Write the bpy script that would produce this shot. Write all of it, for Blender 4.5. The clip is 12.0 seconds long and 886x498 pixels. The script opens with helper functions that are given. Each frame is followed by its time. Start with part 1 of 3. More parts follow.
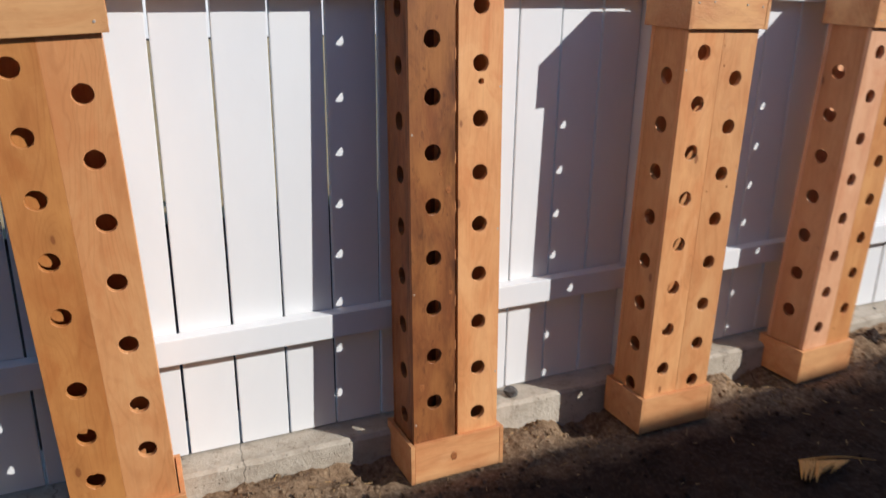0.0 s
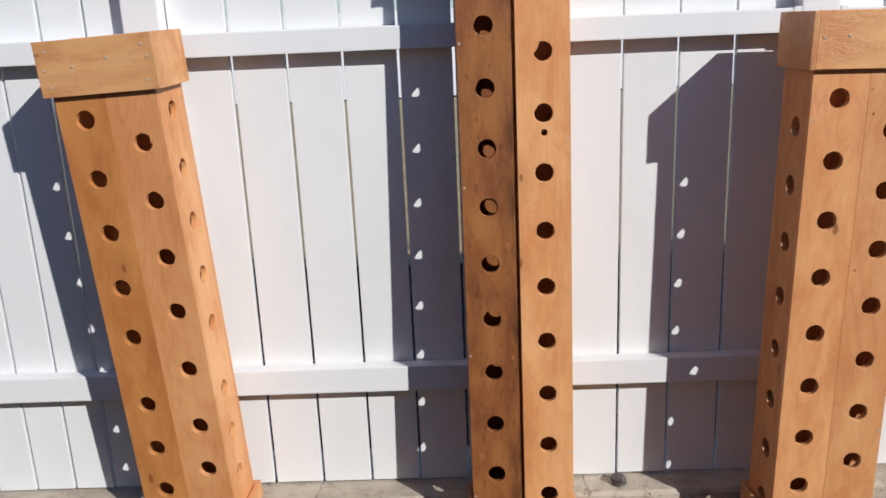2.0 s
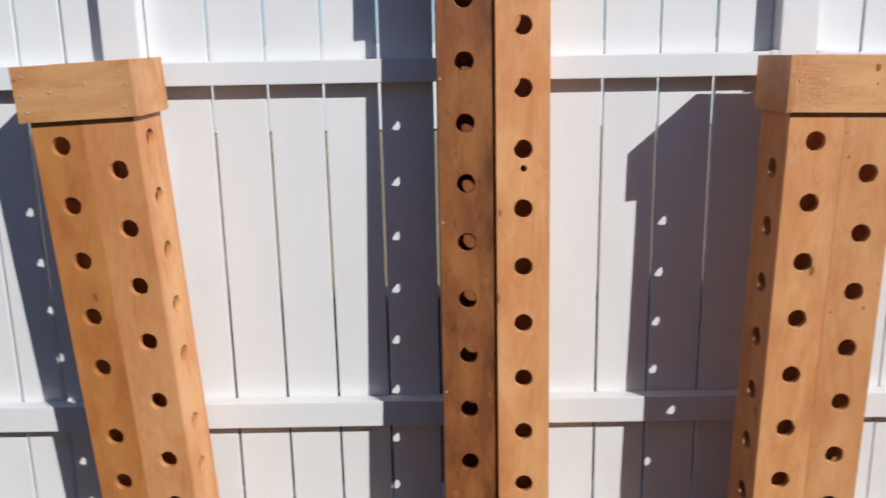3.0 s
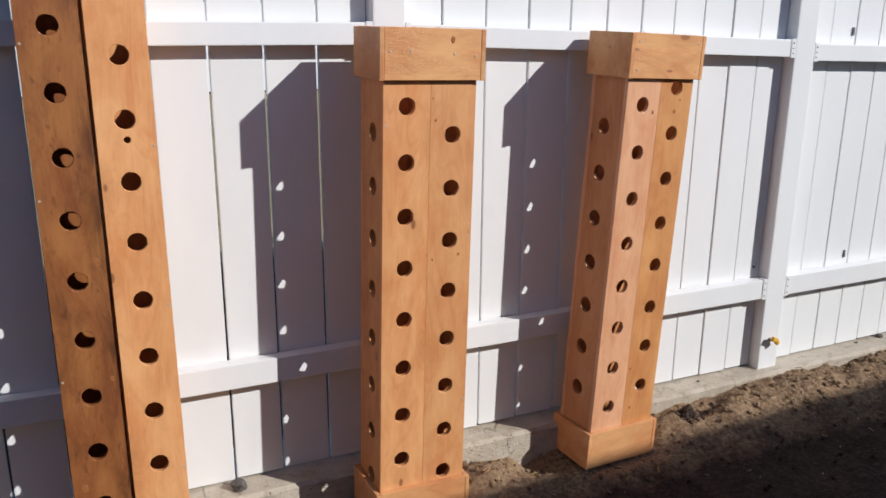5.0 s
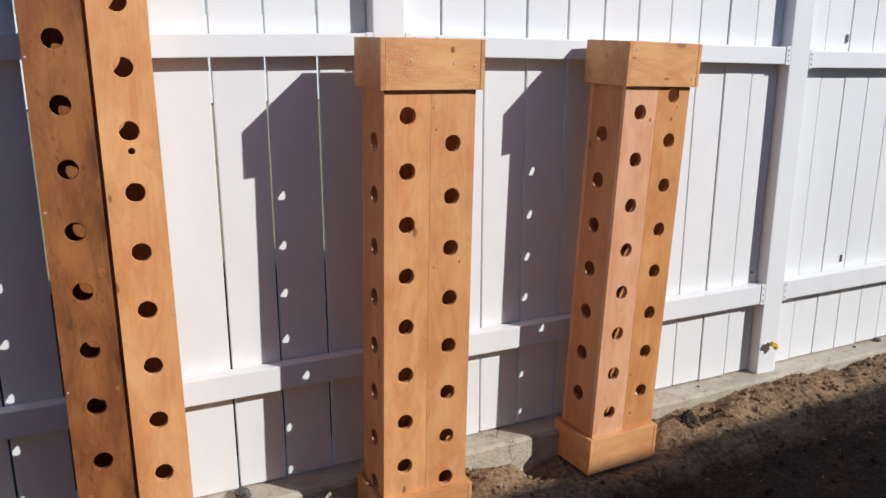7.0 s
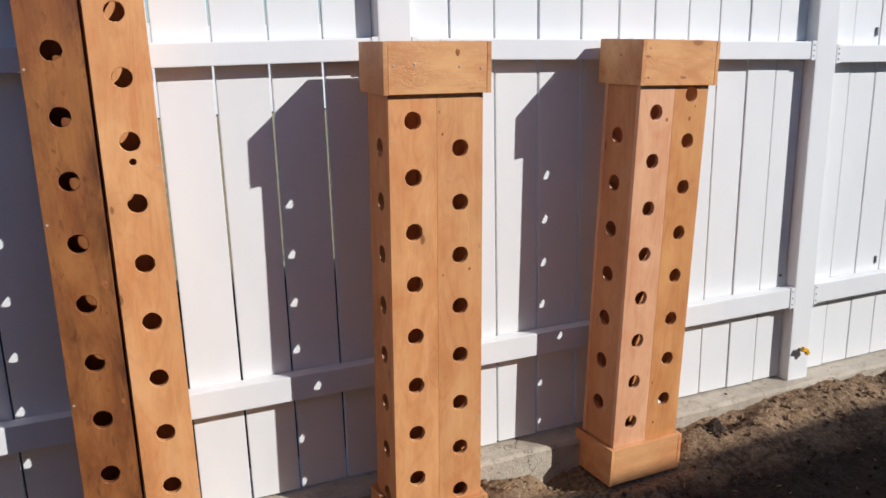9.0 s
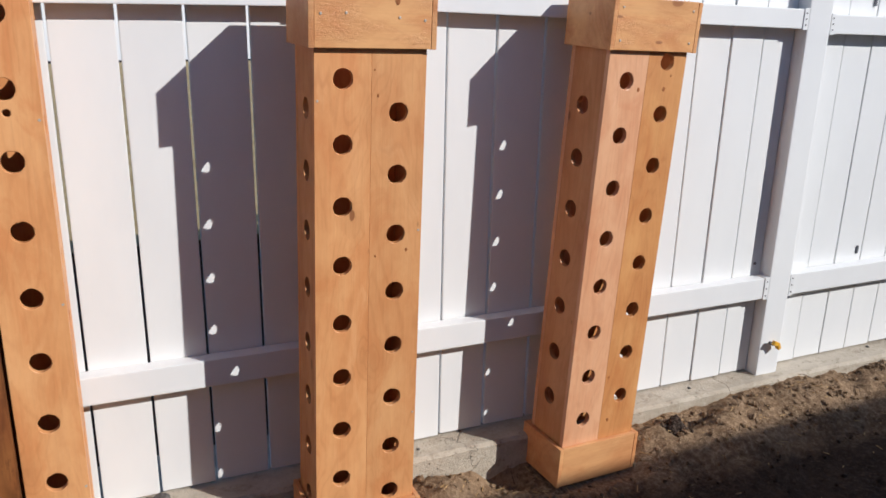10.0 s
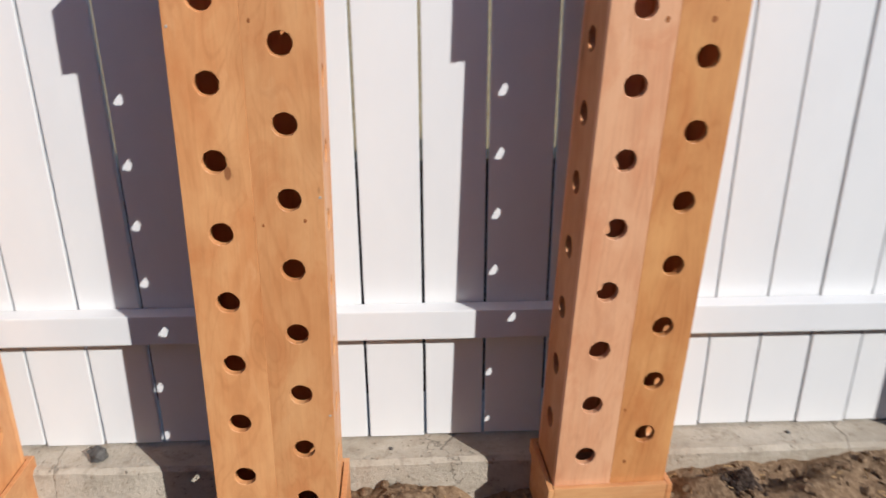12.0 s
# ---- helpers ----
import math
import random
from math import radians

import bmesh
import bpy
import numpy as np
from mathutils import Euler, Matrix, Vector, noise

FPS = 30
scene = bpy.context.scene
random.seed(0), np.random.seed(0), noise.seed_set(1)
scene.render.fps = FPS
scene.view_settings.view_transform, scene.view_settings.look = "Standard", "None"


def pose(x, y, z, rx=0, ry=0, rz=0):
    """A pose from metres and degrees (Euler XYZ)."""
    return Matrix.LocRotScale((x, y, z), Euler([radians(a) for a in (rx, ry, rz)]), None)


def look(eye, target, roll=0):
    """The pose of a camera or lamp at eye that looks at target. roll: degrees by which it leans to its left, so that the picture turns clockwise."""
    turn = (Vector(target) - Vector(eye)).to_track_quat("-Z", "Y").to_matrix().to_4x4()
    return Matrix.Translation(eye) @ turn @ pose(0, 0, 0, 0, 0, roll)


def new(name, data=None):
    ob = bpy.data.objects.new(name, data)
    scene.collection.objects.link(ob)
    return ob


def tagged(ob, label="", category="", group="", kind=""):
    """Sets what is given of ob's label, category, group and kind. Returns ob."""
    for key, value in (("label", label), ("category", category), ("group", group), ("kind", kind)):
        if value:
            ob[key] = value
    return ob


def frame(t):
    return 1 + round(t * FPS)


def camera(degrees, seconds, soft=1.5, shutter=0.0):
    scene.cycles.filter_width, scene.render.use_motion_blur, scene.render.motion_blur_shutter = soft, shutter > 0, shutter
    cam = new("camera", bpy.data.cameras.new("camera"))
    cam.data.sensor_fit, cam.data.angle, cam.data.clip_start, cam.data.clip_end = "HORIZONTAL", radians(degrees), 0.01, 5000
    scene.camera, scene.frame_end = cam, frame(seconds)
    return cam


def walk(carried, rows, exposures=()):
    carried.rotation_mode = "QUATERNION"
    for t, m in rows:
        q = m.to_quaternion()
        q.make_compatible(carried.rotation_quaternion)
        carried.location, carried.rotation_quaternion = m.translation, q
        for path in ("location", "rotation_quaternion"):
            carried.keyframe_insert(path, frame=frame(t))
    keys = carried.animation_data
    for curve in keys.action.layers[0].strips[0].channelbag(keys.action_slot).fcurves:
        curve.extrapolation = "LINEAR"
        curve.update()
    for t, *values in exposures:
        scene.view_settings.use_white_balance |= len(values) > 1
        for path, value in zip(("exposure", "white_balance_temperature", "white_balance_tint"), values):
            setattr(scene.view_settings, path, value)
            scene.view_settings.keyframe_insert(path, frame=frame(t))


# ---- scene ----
cam = camera(57.0, 12.0, shutter=0.4)
PATH = [
    (0, (-0.058, 0.111, 1.543), (0.731, 1.827, 0.886), 0.8),
    (0.5, (0.308, 0.045, 1.518), (0.815, 1.901, 0.97), -0.6),
    (1, (0.526, 0.103, 1.55), (0.872, 2.008, 1.048), 0.3),
    (1.5, (0.724, 0.109, 1.549), (0.81, 2.041, 1.04), -0.7),
    (2, (0.783, 0.052, 1.513), (0.732, 1.981, 0.987), -2.5),
    (2.5, (0.788, 0.063, 1.512), (0.687, 1.989, 0.981), -3.0),
    (3, (0.797, 0.066, 1.515), (0.79, 2.014, 1.064), -1.1),
    (3.5, (0.8695, 0.068, 1.5685), (1.1815, 1.974, 1.05), -0.95),
    (3.7, (0.9045, 0.0525, 1.552), (1.3095, 1.9375, 1.021), -0.9),
    (5.3, (0.8685, 0.0035, 1.5245), (1.698, 1.7415, 0.986), 0.35),
    (5.5, (0.867, -0.0045, 1.5265), (1.6965, 1.7325, 0.984), 0.1),
    (6, (0.8565, -0.0075, 1.52), (1.701, 1.727, 0.993), 0.0),
    (6.5, (0.858, -0.022, 1.5205), (1.6955, 1.719, 1.003), -0.3),
    (7, (0.854, -0.0015, 1.526), (1.666, 1.7525, 1.0115), 0.0),
    (8.8, (0.932, 0.0095, 1.5145), (1.7285, 1.773, 1.009), -1.75),
    (9, (0.9485, 0.0135, 1.517), (1.6785, 1.8065, 1.016), -1.45),
    (9.5, (1.054, 0.037, 1.5185), (1.756, 1.828, 0.9715), -1.05),
    (10, (1.1685, 0.2225, 1.5015), (1.9275, 1.972, 0.8995), 1.25),
    (10.5, (1.2615, 0.317, 1.507), (1.9075, 2.1025, 0.88), 0.6),
    (11, (1.6045, 0.306, 1.49), (1.9685, 2.1395, 0.7785), 1.1),
    (11.5, (1.9075, 0.373, 1.459), (2.224, 2.2085, 0.731), -1.1),
    (12, (2.1055, 0.553, 1.471), (2.163, 2.386, 0.6725), -0.3),
]
walk(cam, [(t, look(eye, target, roll)) for t, eye, target, roll in PATH], exposures=((0.0, 0.14, 5380, 11.5), (1.5, 0.1, 5380, 11.5), (2.5, 0.0, 5380, 11.5), (3.5, -0.03, 5380, 11.5), (5.5, 0.13, 5380, 11.5), (12.0, 0.13, 5380, 11.5)))

# ---- world, sun ----
SUN = Vector((0.955, -1.0, 0.82)).normalized()
world = bpy.data.worlds.new("world")
scene.world = world
world.use_nodes = True
wn = world.node_tree
sky = wn.nodes.new("ShaderNodeTexSky")
sky.sky_type = "NISHITA"
sky.sun_disc = False
sky.ozone_density = 3.0
sky.dust_density = 0.3
sky.sun_elevation = math.asin(SUN.z)
sky.sun_rotation = math.atan2(SUN.x, SUN.y)
wn.links.new(sky.outputs["Color"], wn.nodes["Background"].inputs["Color"])
wn.nodes["Background"].inputs["Strength"].default_value = 0.08
sun = bpy.data.lights.new("sun", "SUN")
sun.energy = 4.6
sun.angle = radians(0.53)
sun.color = (1.0, 0.875, 0.69)
new("sun", sun).matrix_world = look(SUN * 30, (0, 0, 0))


# ---- materials ----
class Nodes:
    """Short forms for building a node material."""

    def __init__(self, name, rough=0.6):
        self.mat = bpy.data.materials.new(name)
        self.mat.use_nodes = True
        self.t = self.mat.node_tree
        self.bsdf = self.t.nodes["Principled BSDF"]
        self.bsdf.inputs["Roughness"].default_value = rough

    def put(self, socket, value):
        if isinstance(value, bpy.types.NodeSocket):
            self.t.links.new(value, socket)
        elif isinstance(value, (tuple, list)) and len(value) == 3 and socket.type == "RGBA":
            socket.default_value = (*value, 1)
        else:
            socket.default_value = value

    def coords(self, scale, shift=True, space="Object"):
        tc = self.t.nodes.new("ShaderNodeTexCoord")
        out = tc.outputs[space]
        if shift:
            info = self.t.nodes.new("ShaderNodeObjectInfo")
            mul = self.t.nodes.new("ShaderNodeVectorMath")
            mul.operation = "MULTIPLY_ADD"
            self.put(mul.inputs[0], info.outputs["Random"])
            mul.inputs[1].default_value = (13.1, 7.7, 29.3)
            self.put(mul.inputs[2], out)
            out = mul.outputs[0]
        m = self.t.nodes.new("ShaderNodeMapping")
        m.inputs["Scale"].default_value = scale
        self.put(m.inputs["Vector"], out)
        return m.outputs[0]

    def noise(self, vec, scale=1.0, detail=4.0, rough=0.55, distortion=0.0):
        n = self.t.nodes.new("ShaderNodeTexNoise")
        self.put(n.inputs["Vector"], vec)
        for k, v in (("Scale", scale), ("Detail", detail), ("Roughness", rough), ("Distortion", distortion)):
            n.inputs[k].default_value = v
        return n.outputs["Fac"]

    def voronoi(self, vec, scale=1.0):
        n = self.t.nodes.new("ShaderNodeTexVoronoi")
        self.put(n.inputs["Vector"], vec)
        n.inputs["Scale"].default_value = scale
        return n.outputs["Distance"], n.outputs["Color"]

    def math(self, op, a, b=0.0):
        n = self.t.nodes.new("ShaderNodeMath")
        n.operation = op
        self.put(n.inputs[0], a)
        self.put(n.inputs[1], b)
        return n.outputs[0]

    def ramp(self, fac, low, high, a=0.0, b=1.0):
        n = self.t.nodes.new("ShaderNodeMapRange")
        self.put(n.inputs["Value"], fac)
        for k, v in ((1, low), (2, high), (3, a), (4, b)):
            n.inputs[k].default_value = v
        return n.outputs[0]

    def mix(self, fac, a, b, blend="MIX"):
        n = self.t.nodes.new("ShaderNodeMix")
        n.data_type, n.blend_type = "RGBA", blend
        self.put(n.inputs["Factor"], fac)
        self.put(n.inputs[6], a)
        self.put(n.inputs[7], b)
        return n.outputs[2]

    def bump(self, height, strength=0.3, distance=0.002):
        n = self.t.nodes.new("ShaderNodeBump")
        n.inputs["Strength"].default_value = strength
        n.inputs["Distance"].default_value = distance
        self.put(n.inputs["Height"], height)
        self.put(self.bsdf.inputs["Normal"], n.outputs[0])

    def set(self, **values):
        for k, v in values.items():
            self.put(self.bsdf.inputs[k.replace("_", " ")], v)
        return self.mat


def random_of(n):
    return n.t.nodes.new("ShaderNodeObjectInfo").outputs["Random"]


def wood(name, light, dark, knot, along="z", weathered=0.0, sawn=0.0, knotty=0.6, big=0.07):
    """Oiled cedar: flame figure in fine lines, long soft grain, a few ringed knots, blotches and scuffs."""
    n = Nodes(name, 0.5)

    def at(x, y, z):
        return n.coords((x, y, z) if along == "z" else (z, y, x))

    def mul(a, b):
        return n.math("MULTIPLY", a, b)

    dist, cell = n.voronoi(at(9, 2, 4.3), 1.0)
    dist = n.math("ADD", dist, n.ramp(n.noise(at(40, 40, 25), 1.0, 2, 0.5), 0.0, 1.0, -0.03, 0.03))
    rare = n.math("GREATER_THAN", cell, knotty)
    near = mul(n.ramp(dist, 0.34, 0.06), rare)
    fine = n.noise(at(170, 170, 7), 1.0, 3, 0.6)
    field = n.math("ADD", n.noise(at(6, 6, 1.15), 1.0, 3, 0.45, 0.7), mul(near, 0.12))
    flame = n.math("SINE", mul(field, 120.0))
    broad = n.noise(at(24, 24, 1.4), 1.0, 3, 0.55)
    blotch = n.noise(at(7, 7, 3.2), 1.0, 5, 0.62)
    scuff = n.noise(at(60, 60, 32), 1.0, 6, 0.75, 0.3)
    col = n.mix(n.ramp(blotch, 0.36, 0.66), light, dark)
    patch = n.noise(at(11, 11, 4.5), 1.0, 6, 0.68, 0.9)
    col = n.mix(n.ramp(patch, 0.51, 0.66, 0.0, 0.5), col, [dark[0] * 0.95, dark[1] * 0.8, dark[2] * 0.72])
    col = n.mix(n.ramp(patch, 0.44, 0.3, 0.0, 0.5), col, [light[0] * 1.04, light[1] * 1.1, light[2] * 1.2])
    col = n.mix(n.ramp(broad, 0.48, 0.72, 0.0, 0.2), col, [c * 0.74 for c in dark])
    col = n.mix(mul(n.ramp(flame, 0.3, 1.0), n.ramp(blotch, 0.38, 0.62, 0.03, 0.26)), col, [dark[0] * 0.68, dark[1] * 0.58, dark[2] * 0.5])
    col = n.mix(n.ramp(fine, 0.5, 0.78, 0.0, 0.16), col, [c * 0.55 for c in dark])
    col = n.mix(mul(near, 0.35), col, [c * 0.66 for c in dark])
    col = n.mix(mul(mul(n.ramp(dist, big, big * 0.7), rare), 0.75), col, knot)
    col = n.mix(n.ramp(scuff, 0.66, 0.78, 0.0, 0.4), col, [c * 0.4 for c in dark])
    shade = n.t.nodes.new("ShaderNodeHueSaturation")
    n.put(shade.inputs["Color"], col)
    n.put(shade.inputs["Value"], n.ramp(random_of(n), 0.0, 1.0, 0.86, 1.0))
    col = shade.outputs[0]
    speck, chosen = n.voronoi(at(38, 38, 13), 1.0)
    speck = mul(n.ramp(speck, 0.2, 0.12), n.math("GREATER_THAN", chosen, 0.88))
    col = n.mix(mul(speck, 0.7), col, [c * 0.8 for c in knot])
    if weathered:
        across = n.t.nodes.new("ShaderNodeSeparateXYZ")
        n.put(across.inputs[0], n.coords((1, 1, 1), False))
        streak = n.noise(n.coords((26, 26, 5)), 1.0, 6, 0.7, 0.6)
        rim = mul(n.ramp(across.outputs["X"], 0.095, 0.138), n.ramp(streak, 0.4, 0.58))
        col = n.mix(mul(rim, 0.85), col, [c * 0.7 for c in knot])
        stain = n.noise(n.coords((13, 13, 4)), 1.0, 7, 0.72, 0.5)
        col = n.mix(n.ramp(stain, 0.5, 0.68, 0.0, weathered), col, knot)
        col = n.mix(n.ramp(n.noise(n.coords((55, 55, 22)), 1.0, 4, 0.7), 0.6, 0.7, 0.0, 0.6), col, knot)
    relief = n.math("ADD", mul(fine, 0.6), mul(broad, 0.4))
    if sawn:
        relief = n.math("ADD", relief, mul(n.ramp(n.noise(at(190, 190, 90), 1.0, 3, 0.6, 0.8), 0.45, 0.55), n.ramp(blotch, 0.45, 0.58, 0.0, sawn * 1.6)))
    n.bump(relief, 0.35, 0.0013)
    return n.set(Base_Color=col, Roughness=n.ramp(blotch, 0.3, 0.7, 0.38, 0.58), Specular_IOR_Level=0.4)


cedar = wood("cedar", (0.77, 0.395, 0.16), (0.645, 0.272, 0.092), (0.2, 0.065, 0.024))
cedar_pink = wood("cedar_pink", (0.78, 0.43, 0.235), (0.68, 0.325, 0.16), (0.4, 0.135, 0.058))
cedar_amber = wood("cedar_amber", (0.72, 0.36, 0.13), (0.58, 0.24, 0.074), (0.26, 0.085, 0.027))
cedar_dark = wood("cedar_dark", (0.38, 0.155, 0.045), (0.23, 0.075, 0.02), (0.085, 0.027, 0.010), weathered=0.55, knotty=0.5, big=0.1)
cedar_orange = wood("cedar_orange", (0.64, 0.285, 0.08), (0.50, 0.19, 0.048), (0.24, 0.075, 0.022))
cedar_brown = wood("cedar_brown", (0.68, 0.32, 0.125), (0.56, 0.23, 0.082), (0.17, 0.052, 0.021))


def knot_wood():
    """Dark ringed heartwood of a knot."""
    n = Nodes("knot_wood", 0.55)
    at = n.coords((1, 1, 1), False)
    far = n.t.nodes.new("ShaderNodeVectorMath")
    far.operation = "LENGTH"
    n.put(far.inputs[0], at)
    wander = n.noise(n.coords((160, 160, 160)), 1.0, 3, 0.6)
    ring = n.math("SINE", n.math("ADD", n.math("MULTIPLY", far.outputs["Value"], 2600.0), n.math("MULTIPLY", wander, 9.0)))
    col = n.mix(n.ramp(ring, -0.6, 1.0), (0.42, 0.16, 0.048), (0.22, 0.072, 0.024))
    col = n.mix(n.ramp(wander, 0.5, 0.72, 0.0, 0.7), col, (0.1, 0.034, 0.015))
    n.bump(ring, 0.3, 0.0004)
    return n.set(Base_Color=col, Specular_IOR_Level=0.2)


knot_brown = knot_wood()
cedar_band = wood("cedar_band", (0.75, 0.405, 0.165), (0.58, 0.255, 0.088), (0.3, 0.11, 0.04), along="x", sawn=0.9, knotty=0.5, big=0.1)
cedar_red = wood("cedar_red", (0.75, 0.395, 0.165), (0.61, 0.262, 0.095), (0.24, 0.08, 0.03), along="x", sawn=0.3, knotty=0.5, big=0.09)


def vinyl():
    n = Nodes("vinyl", 0.38)
    big = n.noise(n.coords((5, 5, 2)), 1.0, 5, 0.6)
    fine = n.noise(n.coords((420, 420, 60)), 1.0, 2, 0.5)
    scuff = n.noise(n.coords((30, 30, 9)), 1.0, 6, 0.75, 0.5)
    col = n.mix(n.ramp(big, 0.35, 0.7), (0.775, 0.775, 0.765), (0.735, 0.735, 0.73))
    col = n.mix(n.ramp(scuff, 0.66, 0.78, 0.0, 0.22), col, (0.5, 0.46, 0.4))
    n.bump(n.math("ADD", big, n.math("MULTIPLY", fine, 0.03)), 0.12, 0.004)
    return n.set(Base_Color=col, Roughness=n.ramp(scuff, 0.4, 0.7, 0.45, 0.6), Specular_IOR_Level=0.35)


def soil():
    """Pale dry spoil on the bank by the footing; the bed and the strip behind the fence have shade put into a darker
    colour, with a ragged border between.
    """
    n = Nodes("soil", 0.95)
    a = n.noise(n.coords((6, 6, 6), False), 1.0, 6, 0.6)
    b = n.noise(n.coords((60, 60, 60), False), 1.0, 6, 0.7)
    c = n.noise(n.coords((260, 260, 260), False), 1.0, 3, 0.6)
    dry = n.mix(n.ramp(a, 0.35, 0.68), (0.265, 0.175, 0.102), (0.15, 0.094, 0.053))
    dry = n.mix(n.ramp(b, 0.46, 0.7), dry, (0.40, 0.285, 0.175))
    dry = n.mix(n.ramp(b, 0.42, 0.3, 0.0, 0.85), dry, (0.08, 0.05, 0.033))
    # near-black tones that deepen the house and fence shade on the ground
    shade_soil = n.mix(n.ramp(a, 0.35, 0.68), (0.044, 0.028, 0.019), (0.02, 0.0125, 0.009))
    shade_soil = n.mix(n.ramp(b, 0.5, 0.72), shade_soil, (0.085, 0.056, 0.038))
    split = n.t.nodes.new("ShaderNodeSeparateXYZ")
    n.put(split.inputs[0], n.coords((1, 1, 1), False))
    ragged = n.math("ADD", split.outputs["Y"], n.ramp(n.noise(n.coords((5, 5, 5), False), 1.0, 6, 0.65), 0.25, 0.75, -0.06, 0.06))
    # pale between the house's shadow edge and the fence's back, painted shade beyond
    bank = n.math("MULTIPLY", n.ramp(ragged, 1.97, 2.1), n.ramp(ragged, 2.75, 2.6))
    col = n.mix(bank, shade_soil, dry)
    col = n.mix(n.ramp(c, 0.65, 0.75, 0.0, 0.4), col, (0.36, 0.275, 0.19))
    n.bump(n.math("ADD", b, n.math("MULTIPLY", c, 0.4)), 0.9, 0.012)
    return n.set(Base_Color=col, Specular_IOR_Level=0.15)


def concrete():
    """Pale cast concrete: cloudy tone, sandy grain, pores, rust and soil stains in spots, a few hairline cracks."""
    n = Nodes("concrete", 0.9)
    a = n.noise(n.coords((3.5, 5, 5), False), 1.0, 6, 0.62)
    b = n.noise(n.coords((90, 90, 90), False), 1.0, 5, 0.65)
    mid = n.noise(n.coords((17, 21, 21), False), 1.0, 6, 0.7, 0.3)
    rust = n.noise(n.coords((6, 8, 8), False), 1.0, 5, 0.65, 0.4)
    col = n.mix(n.ramp(a, 0.36, 0.66), (0.53, 0.47, 0.38), (0.36, 0.305, 0.23))
    col = n.mix(n.ramp(mid, 0.52, 0.7, 0.0, 0.6), col, (0.24, 0.195, 0.14))
    col = n.mix(n.ramp(mid, 0.42, 0.3, 0.0, 0.5), col, (0.58, 0.535, 0.45))
    col = n.mix(n.ramp(b, 0.55, 0.75, 0, 0.45), col, (0.22, 0.185, 0.145))
    col = n.mix(n.ramp(rust, 0.63, 0.72, 0, 0.45), col, (0.34, 0.19, 0.085))
    pore, _ = n.voronoi(n.coords((55, 55, 55), False), 1.0)
    pit = n.math("MULTIPLY", n.ramp(pore, 0.22, 0.1), n.ramp(mid, 0.45, 0.6))
    col = n.mix(n.math("MULTIPLY", pit, 0.6), col, (0.12, 0.095, 0.07))
    crack = n.t.nodes.new("ShaderNodeTexVoronoi")
    crack.feature = "DISTANCE_TO_EDGE"
    crack.inputs["Scale"].default_value = 1.0
    bent = n.t.nodes.new("ShaderNodeVectorMath")
    bent.operation = "ADD"
    n.put(bent.inputs[0], n.coords((0.75, 0.2, 0.2), False))
    n.put(bent.inputs[1], n.math("MULTIPLY", n.noise(n.coords((25, 25, 25), False), 1.0, 3, 0.5), 0.05))
    n.put(crack.inputs["Vector"], bent.outputs[0])
    line = n.ramp(crack.outputs["Distance"], 0.002, 0.0, 0.0, 0.55)
    col = n.mix(line, col, (0.05, 0.042, 0.035))
    relief = n.math("SUBTRACT", n.math("ADD", b, mid), n.math("ADD", line, pit))
    n.bump(relief, 0.7, 0.006)
    return n.set(Base_Color=col, Specular_IOR_Level=0.2)


def plain(name, a, b, scale, rough, metal=0.0, bump=0.2):
    n = Nodes(name, rough)
    f = n.noise(n.coords((scale, scale, scale)), 1.0, 5, 0.6)
    n.bump(f, bump, 0.002)
    return n.set(Base_Color=n.mix(n.ramp(f, 0.35, 0.7), a, b), Metallic=metal)


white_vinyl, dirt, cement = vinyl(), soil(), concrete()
zinc = plain("zinc", (0.52, 0.46, 0.39), (0.4, 0.34, 0.28), 300, 0.6, 0.2)
yellow_plastic = plain("yellow_plastic", (0.75, 0.42, 0.02), (0.6, 0.3, 0.015), 90, 0.4)
grey_metal = plain("grey_metal", (0.22, 0.22, 0.23), (0.12, 0.12, 0.13), 120, 0.45, 0.6)
stone_grey = plain("stone_grey", (0.13, 0.12, 0.11), (0.035, 0.032, 0.03), 70, 0.8, 0, 0.6)
leaf_gold = plain("leaf_gold", (0.62, 0.35, 0.085), (0.44, 0.22, 0.045), 60, 0.7)
straw = plain("straw", (0.5, 0.33, 0.14), (0.33, 0.2, 0.075), 60, 0.8)
stucco = plain("stucco", (0.60, 0.48, 0.39), (0.5, 0.4, 0.32), 40, 0.95, 0, 0.5)
shingle = plain("shingle", (0.16, 0.13, 0.11), (0.1, 0.08, 0.07), 14, 0.95, 0, 0.6)
dry_ground = plain("dry_ground", (0.42, 0.33, 0.17), (0.27, 0.2, 0.09), 3.5, 0.95, 0, 0.5)


# ---- building helpers ----
def link(name, bm, material, parent=None, m=None, smooth=False):
    data = bpy.data.meshes.new(name)
    bmesh.ops.recalc_face_normals(bm, faces=bm.faces[:])
    bm.to_mesh(data)
    bm.free()
    data.materials.append(material)
    if smooth:
        data.polygons.foreach_set("use_smooth", [True] * len(data.polygons))
    ob = new(name, data)
    if parent:
        ob.parent = parent
    if m:
        ob.matrix_basis = m
    return ob


def part(name, bm, material, parent, label="", m=None, smooth=False):
    ob = link(name, bm, material, parent, m, smooth)
    return tagged(ob, label) if label else ob


def box(x0, x1, y0, y1, z0, z1, bevel=0.0, segments=2):
    bm = bmesh.new()
    bmesh.ops.create_cube(bm, size=1)
    for v in bm.verts:
        v.co = ((x0 + x1) / 2 + v.co.x * (x1 - x0), (y0 + y1) / 2 + v.co.y * (y1 - y0), (z0 + z1) / 2 + v.co.z * (z1 - z0))
    if bevel:
        bmesh.ops.bevel(bm, geom=bm.edges[:], offset=bevel, segments=segments, profile=0.7, affect="EDGES")
    return bm


